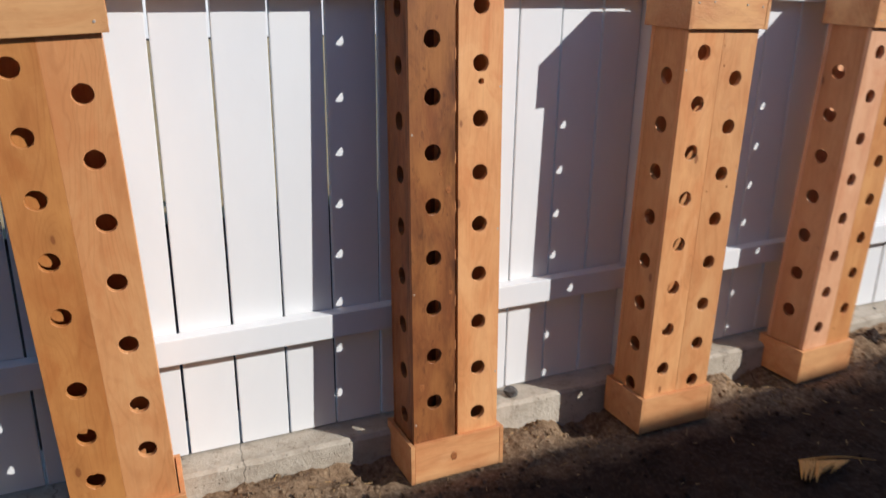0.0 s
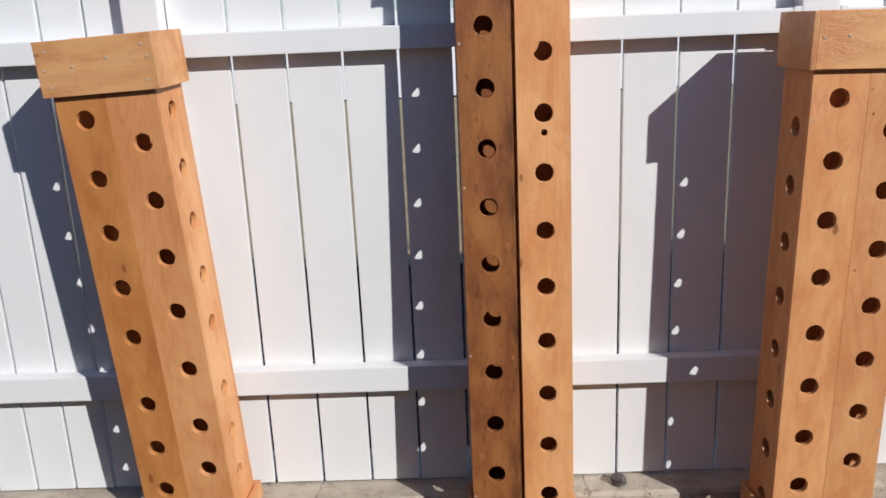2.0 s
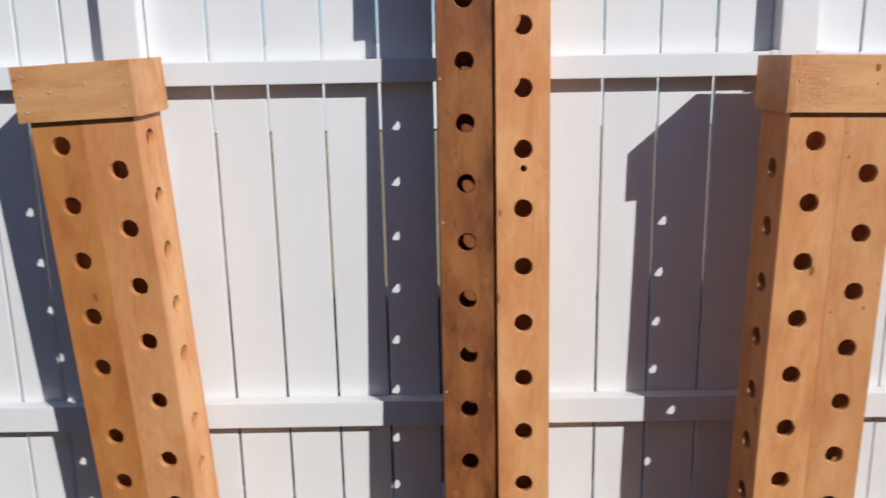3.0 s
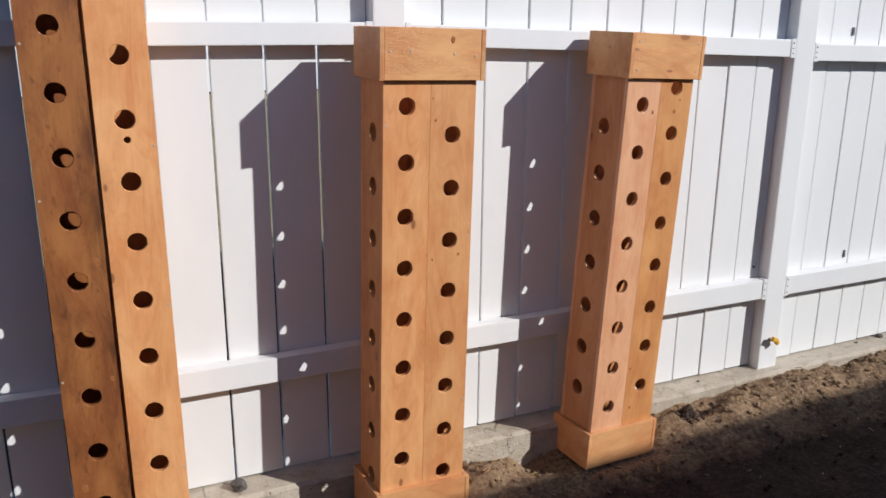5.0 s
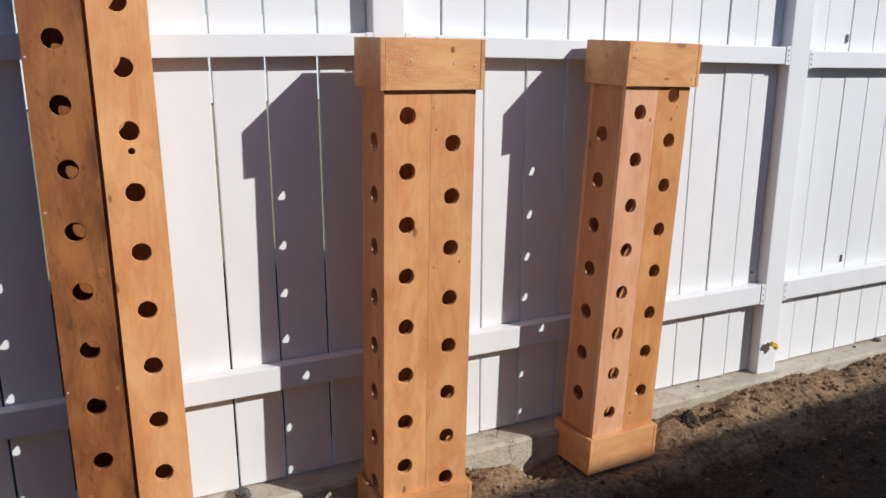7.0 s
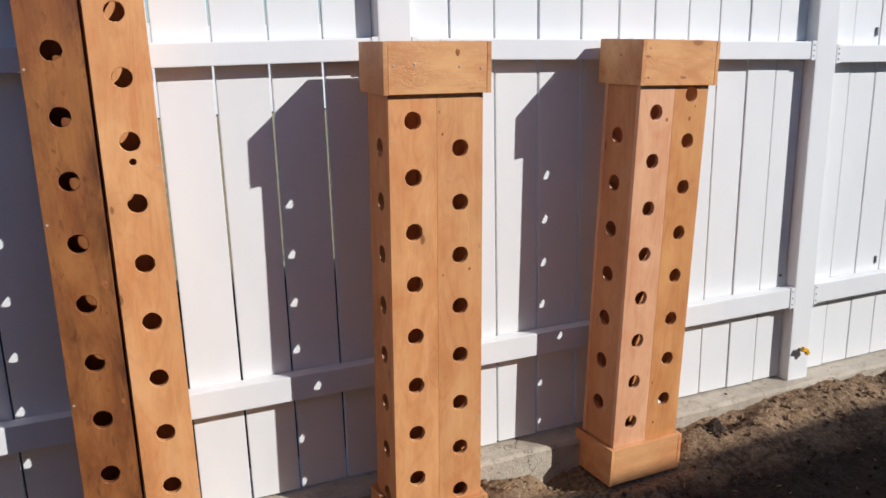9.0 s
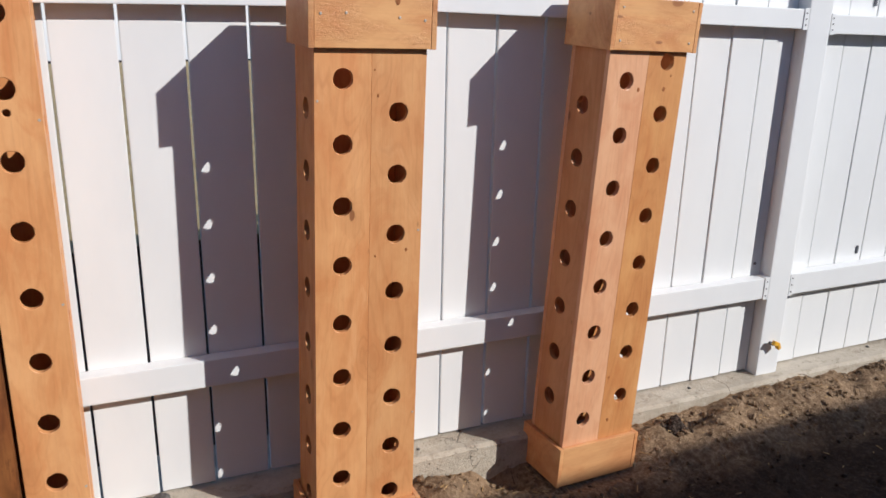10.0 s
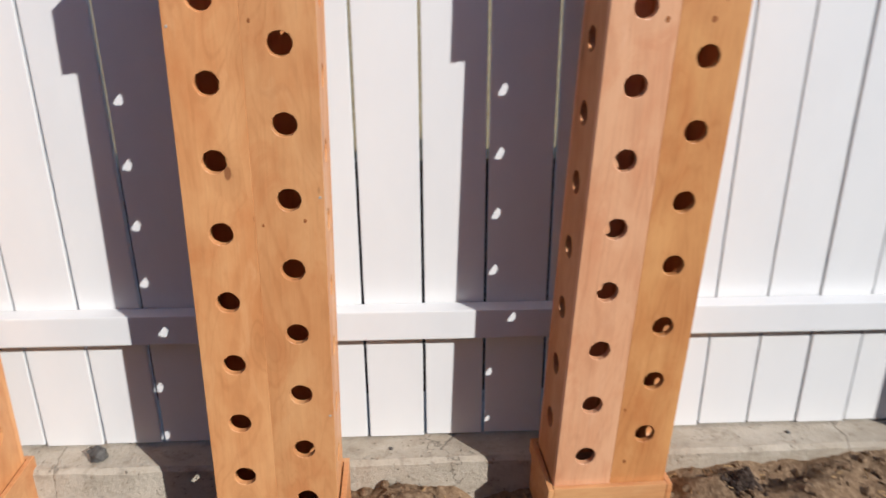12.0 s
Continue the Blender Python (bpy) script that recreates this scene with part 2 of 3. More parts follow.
def bored_board(width, height, thick, bores, seed, chamfer=0.0007):
    """An upright board with bores through it: x 0 to width, y 0 (face) to thick, z 0 to height."""
    rng = random.Random(seed)
    bm = bmesh.new()
    c = chamfer
    bores = sorted(bores, key=lambda b: b[1])
    spans = []
    for i, (u, z, r) in enumerate(bores):
        low = bores[i - 1][1] + bores[i - 1][2] if i else 0.0
        high = bores[i + 1][1] - bores[i + 1][2] if i + 1 < len(bores) else height
        spans.append((max((low + z - r) / 2 if i else 0.0, z - 0.07), min((high + z + r) / 2 if i + 1 < len(bores) else height, z + 0.07)))

    def face(points):
        bm.faces.new([bm.verts.new(p) for p in points])

    def rect(y, z0, z1):
        if z1 - z0 > 1e-5:
            face([(c, y, z0), (width - c, y, z0), (width - c, y, z1), (c, y, z1)])

    edge = 0.0
    for (u, z, r), (z0, z1) in zip(bores, spans):
        for y in (0.0, thick):
            rect(y, edge, z0)
        edge = z1
        corners = [math.atan2(b - z, a - u) for a in (c, width - c) for b in (z0, z1)]
        angles = sorted([k * math.tau / 28 - math.pi for k in range(28)] + corners)
        rag = [r * (1 + rng.uniform(-0.035, 0.03)) for _ in angles]
        ring, rim = [], []
        for a, q in zip(angles, rag):
            dx, dz = math.cos(a), math.sin(a)
            far = min(((width - c - u) if dx > 0 else (u - c)) / max(abs(dx), 1e-9), ((z1 - z) if dz > 0 else (z - z0)) / max(abs(dz), 1e-9))
            rim.append((u + far * dx, z + far * dz))
            out = q + min(0.0009 + 0.0022 * max(0.0, rng.gauss(-0.2, 0.6)), far - q - 0.002)
            ring.append((u + q * dx, z + q * dz, u + r * dx, z + r * dz, u + out * dx, z + out * dz))
        for k in range(len(angles)):
            (ax, az), (bx, bz) = rim[k - 1], rim[k]
            a, b = ring[k - 1], ring[k]
            face([(ax, 0, az), (bx, 0, bz), (b[4], 0, b[5]), (a[4], 0, a[5])])
            face([(a[4], 0, a[5]), (b[4], 0, b[5]), (b[0], 0.0011, b[1]), (a[0], 0.0011, a[1])])
            face([(ax, thick, az), (bx, thick, bz), (b[2], thick, b[3]), (a[2], thick, a[3])])
            face([(a[0], 0.0011, a[1]), (b[0], 0.0011, b[1]), (b[2], thick, b[3]), (a[2], thick, a[3])])
    for y in (0.0, thick):
        rect(y, edge, height)
    for x, s in ((0.0, 1), (width, -1)):
        face([(x + s * c, 0, 0), (x + s * c, 0, height), (x, c, height), (x, c, 0)])
        face([(x, c, 0), (x, c, height), (x, thick - c, height), (x, thick - c, 0)])
        face([(x, thick - c, 0), (x, thick - c, height), (x + s * c, thick, height), (x + s * c, thick, 0)])
    for z in (0.0, height):
        face([(c, 0, z), (width - c, 0, z), (width, c, z), (width, thick - c, z), (width - c, thick, z), (c, thick, z), (0, thick - c, z), (0, c, z)])
    bmesh.ops.remove_doubles(bm, verts=bm.verts[:], dist=1e-5)
    return bm


def disc(radius, depth, sides=12):
    """A short round head along -y."""
    bm = bmesh.new()
    bmesh.ops.create_cone(bm, cap_ends=True, segments=sides, radius1=radius, radius2=radius * 0.8, depth=depth)
    bmesh.ops.rotate(bm, verts=bm.verts[:], matrix=Matrix.Rotation(radians(90), 3, "X"))
    return bm


def knot_disc(radius, seed):
    """A low uneven oval, facing -y."""
    rng = random.Random(seed)
    bm = bmesh.new()
    rim = []
    for k in range(16):
        a, q = k * math.tau / 16, radius * rng.uniform(0.82, 1.1)
        rim.append((0.85 * q * math.cos(a), 1.15 * q * math.sin(a)))
    outer = [bm.verts.new((x, 0.0008, z)) for x, z in rim]
    inner = [bm.verts.new((x * 0.8, -0.0006, z * 0.8)) for x, z in rim]
    bm.faces.new(inner)
    for k in range(16):
        bm.faces.new((outer[k - 1], outer[k], inner[k], inner[k - 1]))
    return bm


def thing(name, m, label, category, group=""):
    return tagged(new(name), label, category, group) if m is None else placed(tagged(new(name), label, category, group), m)


def placed(ob, m):
    ob.matrix_basis = m
    return ob


# ---- ground ----
FEET = ((-0.043, 2.172), (0.929, 2.133), (1.758, 2.09), (2.557, 2.155))


def hill(x, y):
    """The height of the soil: a low bank along the footing, higher where x grows, with clods and a small pit."""
    bank = 0.035 if x < 0.8 else 0.035 - 0.035 * min(1, (x - 0.8) / 0.5) if x < 1.6 else min(0.10, (x - 1.6) * 0.062)
    rise = max(0.0, min(1.0, (y - 1.98) / 0.26)) if y < 3 else 0.0
    z = bank * rise * rise * (3 - 2 * rise)
    z += 0.012 * max(0.0, min(x - 2.6, 2.0)) * max(0.0, min(1.0, (y - 1.2) / 0.8)) if y < 3 else 0
    near = 1.0 if -3 < x < 7 and 0 < y < 2.6 else 0.2
    p = Vector((x, y, 0))
    rough = 0.45 + 0.55 * rise
    z += near * (0.020 * noise.noise(p * 4.1) + 0.016 * rough * noise.noise(p * 10) + 0.017 * rough * (abs(noise.noise(p * 19)) - 0.2) + 0.009 * abs(noise.noise(p * 37)) + 0.006 * noise.noise(p * 66))
    u, v = x + 0.05 * noise.noise(p * 13), y + 0.05 * noise.noise(p * 13 + Vector((7, 3, 0)))
    z -= 0.035 * math.exp(-((((u - 3.02) / 0.1) ** 2 + ((v - 2.225) / 0.06) ** 2) ** 1.5))
    z += 0.03 * math.exp(-(((u - 2.86) / 0.05) ** 2 + ((v - 2.2) / 0.05) ** 2)) + 0.025 * math.exp(-(((u - 3.1) / 0.05) ** 2 + ((v - 2.17) / 0.05) ** 2))
    for hx in (0.70, 1.50, 2.27):
        z -= 0.065 * math.exp(-((((u - hx) / 0.13) ** 2 + ((v - 2.235) / 0.075) ** 2) ** 1.5))
    for hx, hy in ((1.23, 2.2), (2.05, 2.2)):
        z += 0.03 * math.exp(-(((u - hx) / 0.12) ** 2 + ((v - hy) / 0.06) ** 2))
    for fx, fy in FEET:
        w = math.exp(-(((x - fx) / 0.2) ** 6 + ((y - fy - 0.05) / 0.13) ** 6))
        z += w * (0.006 - z)
    return z - 0.012


def spread(lo, hi, step, far):
    inner = list(np.arange(lo, hi + 1e-6, step))
    outer, d = [], step
    while d < far:
        d *= 1.35
        outer.append(d)
    return [lo - d for d in reversed(outer)] + inner + [hi + d for d in outer]


def make_ground():
    xs, ys = spread(-1.0, 5.6, 0.0125, 900), spread(1.25, 2.35, 0.0125, 900)
    verts = [(x, y, hill(x, y)) for y in ys for x in xs]
    w = len(xs)
    faces = [(j * w + i, j * w + i + 1, (j + 1) * w + i + 1, (j + 1) * w + i) for j in range(len(ys) - 1) for i in range(w - 1)]
    data = bpy.data.meshes.new("ground")
    data.from_pydata(verts, [], faces)
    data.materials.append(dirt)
    data.polygons.foreach_set("use_smooth", [True] * len(data.polygons))
    tagged(new("ground", data), "bare brown garden soil, raked and clumpy", "soil", kind="structure")


make_ground()


def footing_top(x):
    return 0.10 + 0.013 * max(0.0, x - 1.6)


def make_footing():
    bm = bmesh.new()
    rows = []
    n = 420
    for k in range(n + 1):
        x = -4.0 + 14.0 * k / n
        top = footing_top(min(x, 5))
        j = [0.004 * noise.noise(Vector((x * 7, s * 9.3, 1.7))) + 0.003 * noise.noise(Vector((x * 23, s * 5.1, 4.2))) for s in range(4)]
        rows.append([bm.verts.new(p) for p in ((x, 2.297 + j[0], -0.25), (x, 2.298 + j[1], top - 0.012 + j[0]), (x, 2.309 + j[1], top + j[2] * 0.6), (x, 2.62, top + j[3] * 0.4), (x, 2.62, -0.25))])
    for a, b in zip(rows, rows[1:]):
        for k in range(4):
            bm.faces.new((a[k], b[k], b[k + 1], a[k + 1]))
    tagged(link("footing", bm, cement, smooth=False), "rough grey concrete footing strip under the fence", "footing", kind="structure")


make_footing()


# ---- fence ----
FACE, RAIL = 2.400, 2.350
TALL = 2.45


def fence_post(x):
    ob = thing("fence_post", pose(x, 2.400, footing_top(x) - 0.004), "square white vinyl post standing on the concrete footing", "post", "fence posts")
    part("shaft", box(-0.051, 0.051, -0.053, 0.053, 0, TALL + 0.03, 0.005), white_vinyl, ob)
    part("cap", box(-0.058, 0.058, -0.06, 0.06, TALL + 0.03, TALL + 0.06, 0.008), white_vinyl, ob)
    return ob


def fence_panel(x0, x1, joints, upper, seed):
    """Pickets between two posts, split at the joints, with rails in front; upper: the heights of the upper rail's top at both ends."""
    rng = random.Random(seed)
    ob = thing("picket_fence", pose(x0, 0, 0), "white vinyl privacy fence with upright pickets and screwed rails", "fence", "fence panels")
    edges = [0.0] + [j - x0 for j in joints] + [x1 - x0]
    for a, b in zip(edges, edges[1:]):
        gap = rng.uniform(0.0033, 0.0044) if x0 + a < 2.8 else rng.uniform(0.002, 0.003)
        low = footing_top(x0 + (a + b) / 2) + rng.uniform(0.006, 0.009)
        bm = box(a + gap, b - gap, 0, 0.020, low, TALL, 0.003)
        part("picket", bm, white_vinyl, ob, m=pose(0, FACE + rng.uniform(-0.0015, 0.0015), 0, 0, 0, rng.uniform(-0.1, 0.1)))
    for tops, high in (((0.520, 0.520), 0.080), (upper, 0.064), ((TALL, TALL), 0.08)):
        slope = (tops[1] - tops[0]) / (x1 - x0)
        bm = box(0.001, x1 - x0 - 0.001, RAIL, FACE - 0.003, -high, 0, 0.004)
        for v in bm.verts:
            v.co.z += slope * v.co.x
        rail = part("rail", bm, white_vinyl, ob, m=pose(0, 0, tops[0]))
        for side in (0.001, x1 - x0 - 0.021):
            z = slope * side
            part("bracket", box(side, side + 0.020, RAIL - 0.003, RAIL + 0.03, z - high - 0.003, z + 0.003, 0.001), white_vinyl, rail)
            for h in (0.013, high / 2, high - 0.013):
                part("screw", disc(0.003, 0.002), grey_metal, rail, "small dark screw", m=pose(side + 0.010, RAIL - 0.004, z - h))
    return ob


POSTS = (-3.6, -1.84, -0.075, 1.765, 3.456, 5.07, 6.7, 8.3)
UPPER = ((1.52, 1.52), (1.52, 1.52), (1.522, 1.522), (1.520, 1.470), (1.455, 1.42), (1.42, 1.40), (1.4, 1.4))
JOINTS = {2: [0.147 + 0.1569 * k for k in range(10)], 3: [1.959, 2.113, 2.27, 2.43, 2.577, 2.722, 2.865, 3.0, 3.135, 3.27]}
for p in POSTS:
    fence_post(p)
for k, (a, b) in enumerate(zip(POSTS, POSTS[1:])):
    count = 13 if k < 2 else 11
    a, b = a + 0.051, b - 0.051
    panel = fence_panel(a, b, JOINTS.get(k, [a + (b - a) * i / count for i in range(1, count)]), UPPER[k], k)
    if k == 3:
        part("screw", disc(0.006, 0.004), grey_metal, panel, "dark screw head", m=pose(3.372 - a, FACE - 0.003, 0.565))
    if k == 4:
        for x, z in ((3.763, 1.50), (3.892, 0.565)):
            part("clip", box(-0.005, 0.005, -0.003, 0.003, -0.016, 0.016, 0.0015), grey_metal, panel, "small grey clip", m=pose(x - a, FACE - 0.002, z))


# ---- planter towers ----
W, D, T, R = 0.14, 0.172, 0.016, 0.0243


def planter_tower(m, tall, cap_low, left, right, side, tones, label, slit=0.0, extra=(), screws=(), drop=0.0, aside=(0.0, 0.0), w=W, lapped=False, splinters=9, ahead=0.008, knots=()):
    """A hollow cedar column: two bored boards on the face and two on the back, one bored board on each side, a collar at the top and one at the foot.
    lapped: the collar's front boards cover the ends of its side boards."""
    ob = thing("planter_tower", m, label, "planter", "cedar planter towers")
    half = w + slit / 2
    inner = D - 2 * T
    for k, (x, bores, tone) in enumerate(((-half, left, tones[0]), (slit / 2, right, tones[1]))):
        holes = [(w / 2 + aside[k], z, R) for z in bores] + [e for e in extra if k == 1]
        part("front_board", bored_board(w, tall, T, holes, k + int(tall * 100)), tone, ob, m=pose(x, -D / 2, 0))
        part("back_board", bored_board(half - 0.0003, tall, T, [], 9), tone, ob, m=pose(-half if k == 0 else 0.0003, D / 2 - T, 0))
    for s, tone in ((-1, tones[2]), (1, tones[3])):
        bores = [(inner / 2 + ahead, z, R + 0.002) for z in side] if s < 0 else [(inner / 2 - 0.003, z - drop, R) for z in left]
        turn = pose(-half + 0.0005, D / 2 - T - 0.0005, 0, 0, 0, -90) if s < 0 else pose(half - 0.0005, -D / 2 + T + 0.0005, 0, 0, 0, 90)
        part("side_board", bored_board(inner - 0.001, tall - 0.004, T, bores, 40 + s + int(tall * 100)), tone, ob, m=turn)
    for name, low, high, tone in (("cap", cap_low, cap_low + 0.138, tones[4]), ("base", 0.004, 0.138, tones[5])):
        o, e, f = half + 0.003, 0.014, D / 2 + 0.002
        wide = o + e + 0.001 if lapped else o
        deep = f if lapped else f + e + 0.001
        part(name + "_board", box(-wide, wide, -f - e, -f, low, high, 0.002), tone, ob)
        part(name + "_board", box(-wide, wide, f, f + e, low, high, 0.002), tone, ob)
        for s in (-1, 1):
            a, b = sorted((s * (o + 0.0005), s * (o + e)))
            part(name + "_board", box(a, b, -deep, deep, low - 0.001, high - 0.001, 0.002), tone, ob)
    rng = random.Random(int(tall * 1000))
    for k in range(splinters):
        bm = box(-0.0012, 0.0012, -0.0008, 0.0008, -0.002, rng.uniform(0.003, 0.008), 0.0004, 1)
        part("splinter", bm, cedar_band, ob, m=pose(rng.uniform(-half, half), rng.choice((-1, 1)) * (D / 2 + 0.008), cap_low + 0.137, rng.uniform(-40, 40), rng.uniform(-60, 60), 0))
    for k, (x, z, radius, proud) in enumerate(knots):
        part("knot", knot_disc(radius, k + int(tall * 100)), knot_brown, ob, "dark ringed knot", m=pose(x, -D / 2 - proud, z))
    for x, z, proud in screws:
        part("screw", disc(0.0036, 0.0016), zinc, ob, "small zinc screw", m=pose(x, -D / 2 - proud, z))
    return ob


def steps(top, count, pitch=0.1525):
    return [top - pitch * k for k in range(count)]


def standing(x, front, rx, ry, rz):
    """A pose by the middle of the foot of the face."""
    m = pose(x, front, 0, rx, ry, rz)
    return m @ pose(0, D / 2, 0)


def corner_screws(low, proud=0.017):
    """Four screws near the corners of a collar's front board."""
    return [(sx * 0.125, low + dz, proud) for sx in (-1, 1) for dz in (0.025, 0.112)]


planter_tower(standing(-0.043, 2.172, 1.9, -2.65, -3.0), 1.50, 1.389, (1.325, 1.17, 1.022, 0.867, 0.721, 0.515, 0.375, 0.237), (1.256, 1.102, 0.946, 0.790, 0.617, 0.439, 0.300),
              (1.262, 1.108, 0.96, 0.805, 0.659, 0.453, 0.313, 0.175), (cedar_orange, cedar, cedar_amber, cedar, cedar_band, cedar_red),
              "oiled cedar planter tower, leaning slightly, with screwed top collar",
              screws=corner_screws(1.389) + [(x, z, 0.017) for x, z in ((-0.135, 1.455), (0.135, 1.47), (-0.06, 1.46), (0.03, 1.475))], aside=(0.0025, 0.0075), w=0.135, lapped=True, splinters=0, ahead=0.013)
planter_tower(standing(0.929, 2.133, -2.0, -0.1, 0), 1.86, 1.755, [0.268 + 0.1555 * k for k in range(10)], [0.199 + 0.1555 * k for k in range(10)],
              [0.202 + 0.1545 * k for k in range(10)], (cedar_dark, cedar, cedar_dark, cedar, cedar_band, cedar_red),
              "tall cedar planter tower, one face board darker, open slit between", slit=0.009, extra=((0.071, 1.237, 0.0085),),
              screws=[(-0.137, z, 0.0) for z in (1.47, 1.1, 0.63, 0.2)] + [(0.137, z, 0.0) for z in (1.22, 0.8, 0.33)],
              knots=((-0.116, 0.325, 0.0125, 0.0), (-0.026, 0.935, 0.012, 0.0), (-0.05, 0.985, 0.006, 0.0), (-0.02, 0.62, 0.007, 0.0), (-0.015, 0.072, 0.014, 0.0165)))
planter_tower(standing(1.758, 2.09, 0.0, 1.2, 0.8), 1.46, 1.372, (1.301, 1.146, 0.993, 0.841, 0.686, 0.534, 0.382, 0.235), (1.221, 1.068, 0.914, 0.760, 0.609, 0.456, 0.309, 0.166), steps(1.225, 8),
              (cedar, cedar, cedar_amber, cedar, cedar_band, cedar_red), "oiled cedar planter tower with a wrapped top collar and staggered holes",
              screws=[(-0.132, 1.25, 0.0), (0.132, 0.92, 0.0), (0.132, 0.4, 0.0), (-0.128, 1.447, 0.017), (-0.068, 1.45, 0.017), (0.062, 1.443, 0.017), (0.126, 1.438, 0.017)],
              knots=((0.017, 1.262, 0.0045, 0.0), (0.008, 1.322, 0.003, 0.0), (0.056, 1.48, 0.0085, 0.0165), (0.016, 0.86, 0.004, 0.0), (0.1, 0.87, 0.005, 0.0)))
planter_tower(standing(2.557, 2.155, 0.85, 2.4, 5), 1.45, 1.357, (1.273, 1.120, 0.967, 0.815, 0.666, 0.517, 0.369, 0.222), (1.328, 1.180, 1.029, 0.876, 0.728, 0.575, 0.431, 0.281), steps(1.195, 7, 0.1537),
              (cedar_pink, cedar_amber, cedar_brown, cedar, cedar_band, cedar_red), "cedar planter tower with a pinkish and an amber face board",
              screws=corner_screws(1.357), drop=0.012, ahead=-0.010,
              knots=((0.07, 1.252, 0.0075, 0.0), (-0.024, 1.25, 0.0065, 0.0), (0.012, 0.352, 0.005, 0.0), (0.03, 0.2, 0.006, 0.0), (0.09, 1.29, 0.004, 0.0)))


# ---- house behind, yard beyond ----
house = thing("house", pose(2, -2.285, 0, 0, 0, 2.1), "beige stuccoed house with a shingled roof", "house")
part("wall", box(-14, 14, -6.0, 0, -0.1, 2.95), stucco, house)
bm = box(-14.5, 14.5, -3.2, 0.60, -0.06, 0.06)
bmesh.ops.rotate(bm, verts=bm.verts[:], cent=(0, 0.6, 0), matrix=Matrix.Rotation(radians(-22), 3, "X"))
bmesh.ops.translate(bm, verts=bm.verts[:], vec=(0, 0, 2.97))
part("roof", bm, shingle, house)


def far_yard():
    bm = bmesh.new()
    bmesh.ops.create_grid(bm, x_segments=60, y_segments=40, size=1)
    for v in bm.verts:
        v.co = (v.co.x * 22 + 2, 11.4 + v.co.y * 6.3, 0.05 + 0.03 * noise.noise(v.co * 9))
    tagged(link("yard", bm, dry_ground, smooth=True), "dry straw-coloured yard behind the fence", "yard", kind="structure")
    far = thing("far_fence", pose(2, 18.4, 0.03), "plain white vinyl fence closing the far end of the yard", "fence")
    for k in range(14):
        part("panel", box(-24.5 + 3.5 * k + 0.06, -21.0 + 3.5 * k - 0.06, -0.02, 0.02, 0, 1.85, 0.004), white_vinyl, far)
        part("post", box(-24.5 + 3.5 * k - 0.06, -24.5 + 3.5 * k + 0.06, -0.06, 0.06, 0, 1.92, 0.006), white_vinyl, far)


far_yard()


# ---- small things ----
def lump(radius, seed, flat=0.7, jag=0.22):
    rng = random.Random(seed)
    bm = bmesh.new()
    bmesh.ops.create_icosphere(bm, subdivisions=2, radius=radius)
    for v in bm.verts:
        v.co *= 1 + jag * noise.noise(v.co * (1.6 / radius) + Vector((seed, 0, 0))) + rng.uniform(-0.04, 0.04)
        v.co.z *= flat
    return bm


stone = link("stone", lump(0.027, 3, 0.62, 0.5), stone_grey)
stone.matrix_basis = pose(1.243, 2.348, 0.114, 0, 0, 30)
tagged(stone, "small dark grey stone lying on the concrete footing", "stone")

for x, y, size, turn in ((4.19, 2.385, 0.017, 10), (4.03, 2.378, 0.008, 70), (3.1, 2.36, 0.007, 0), (2.02, 2.35, 0.006, 40)):
    pebble = link("stone", lump(size, int(x * 100), 0.5), stone_grey, smooth=True)
    pebble.matrix_basis = pose(x, y, footing_top(x) + size * 0.3, 0, 0, turn)
    tagged(pebble, "small dark pebble lying on the concrete footing", "stone")


def tube(points, radius, sides=6):
    """A thin round bar along the points."""
    bm = bmesh.new()
    rows = []
    for k, p in enumerate(points):
        d = (points[min(k + 1, len(points) - 1)] - points[max(k - 1, 0)]).normalized()
        a = d.orthogonal().normalized()
        b = d.cross(a)
        if rows and a.dot(last) < 0:
            a, b = -a, -b
        last = a
        rows.append([bm.verts.new(p + radius * (math.cos(q * math.tau / sides) * a + math.sin(q * math.tau / sides) * b)) for q in range(sides)])
    for a, b in zip(rows, rows[1:]):
        for q in range(sides):
            bm.faces.new((a[q], b[q], b[(q + 1) % sides], a[(q + 1) % sides]))
    bm.faces.new(rows[0])
    bm.faces.new(rows[-1])
    return bm


wire = thing("wire_border", pose(4.375, 2.375, footing_top(4.375)), "bent grey wire garden border on the concrete footing", "garden border")
arch = [Vector((-0.07 * math.cos(a), 0, 0.1 * math.sin(a))) for a in [math.pi * k / 16 for k in range(17)]]
part("arch", tube(arch, 0.0022), grey_metal, wire)
for x in (-0.028, 0.028):
    part("upright", tube([Vector((x, 0.003, 0)), Vector((x, 0.003, 0.092))], 0.0018), grey_metal, wire)
for z in (0.028, 0.06):
    half = 0.07 * math.sqrt(1 - (z / 0.1) ** 2)
    part("crossbar", tube([Vector((-half, -0.002, z)), Vector((half, -0.002, z))], 0.0018), grey_metal, wire)

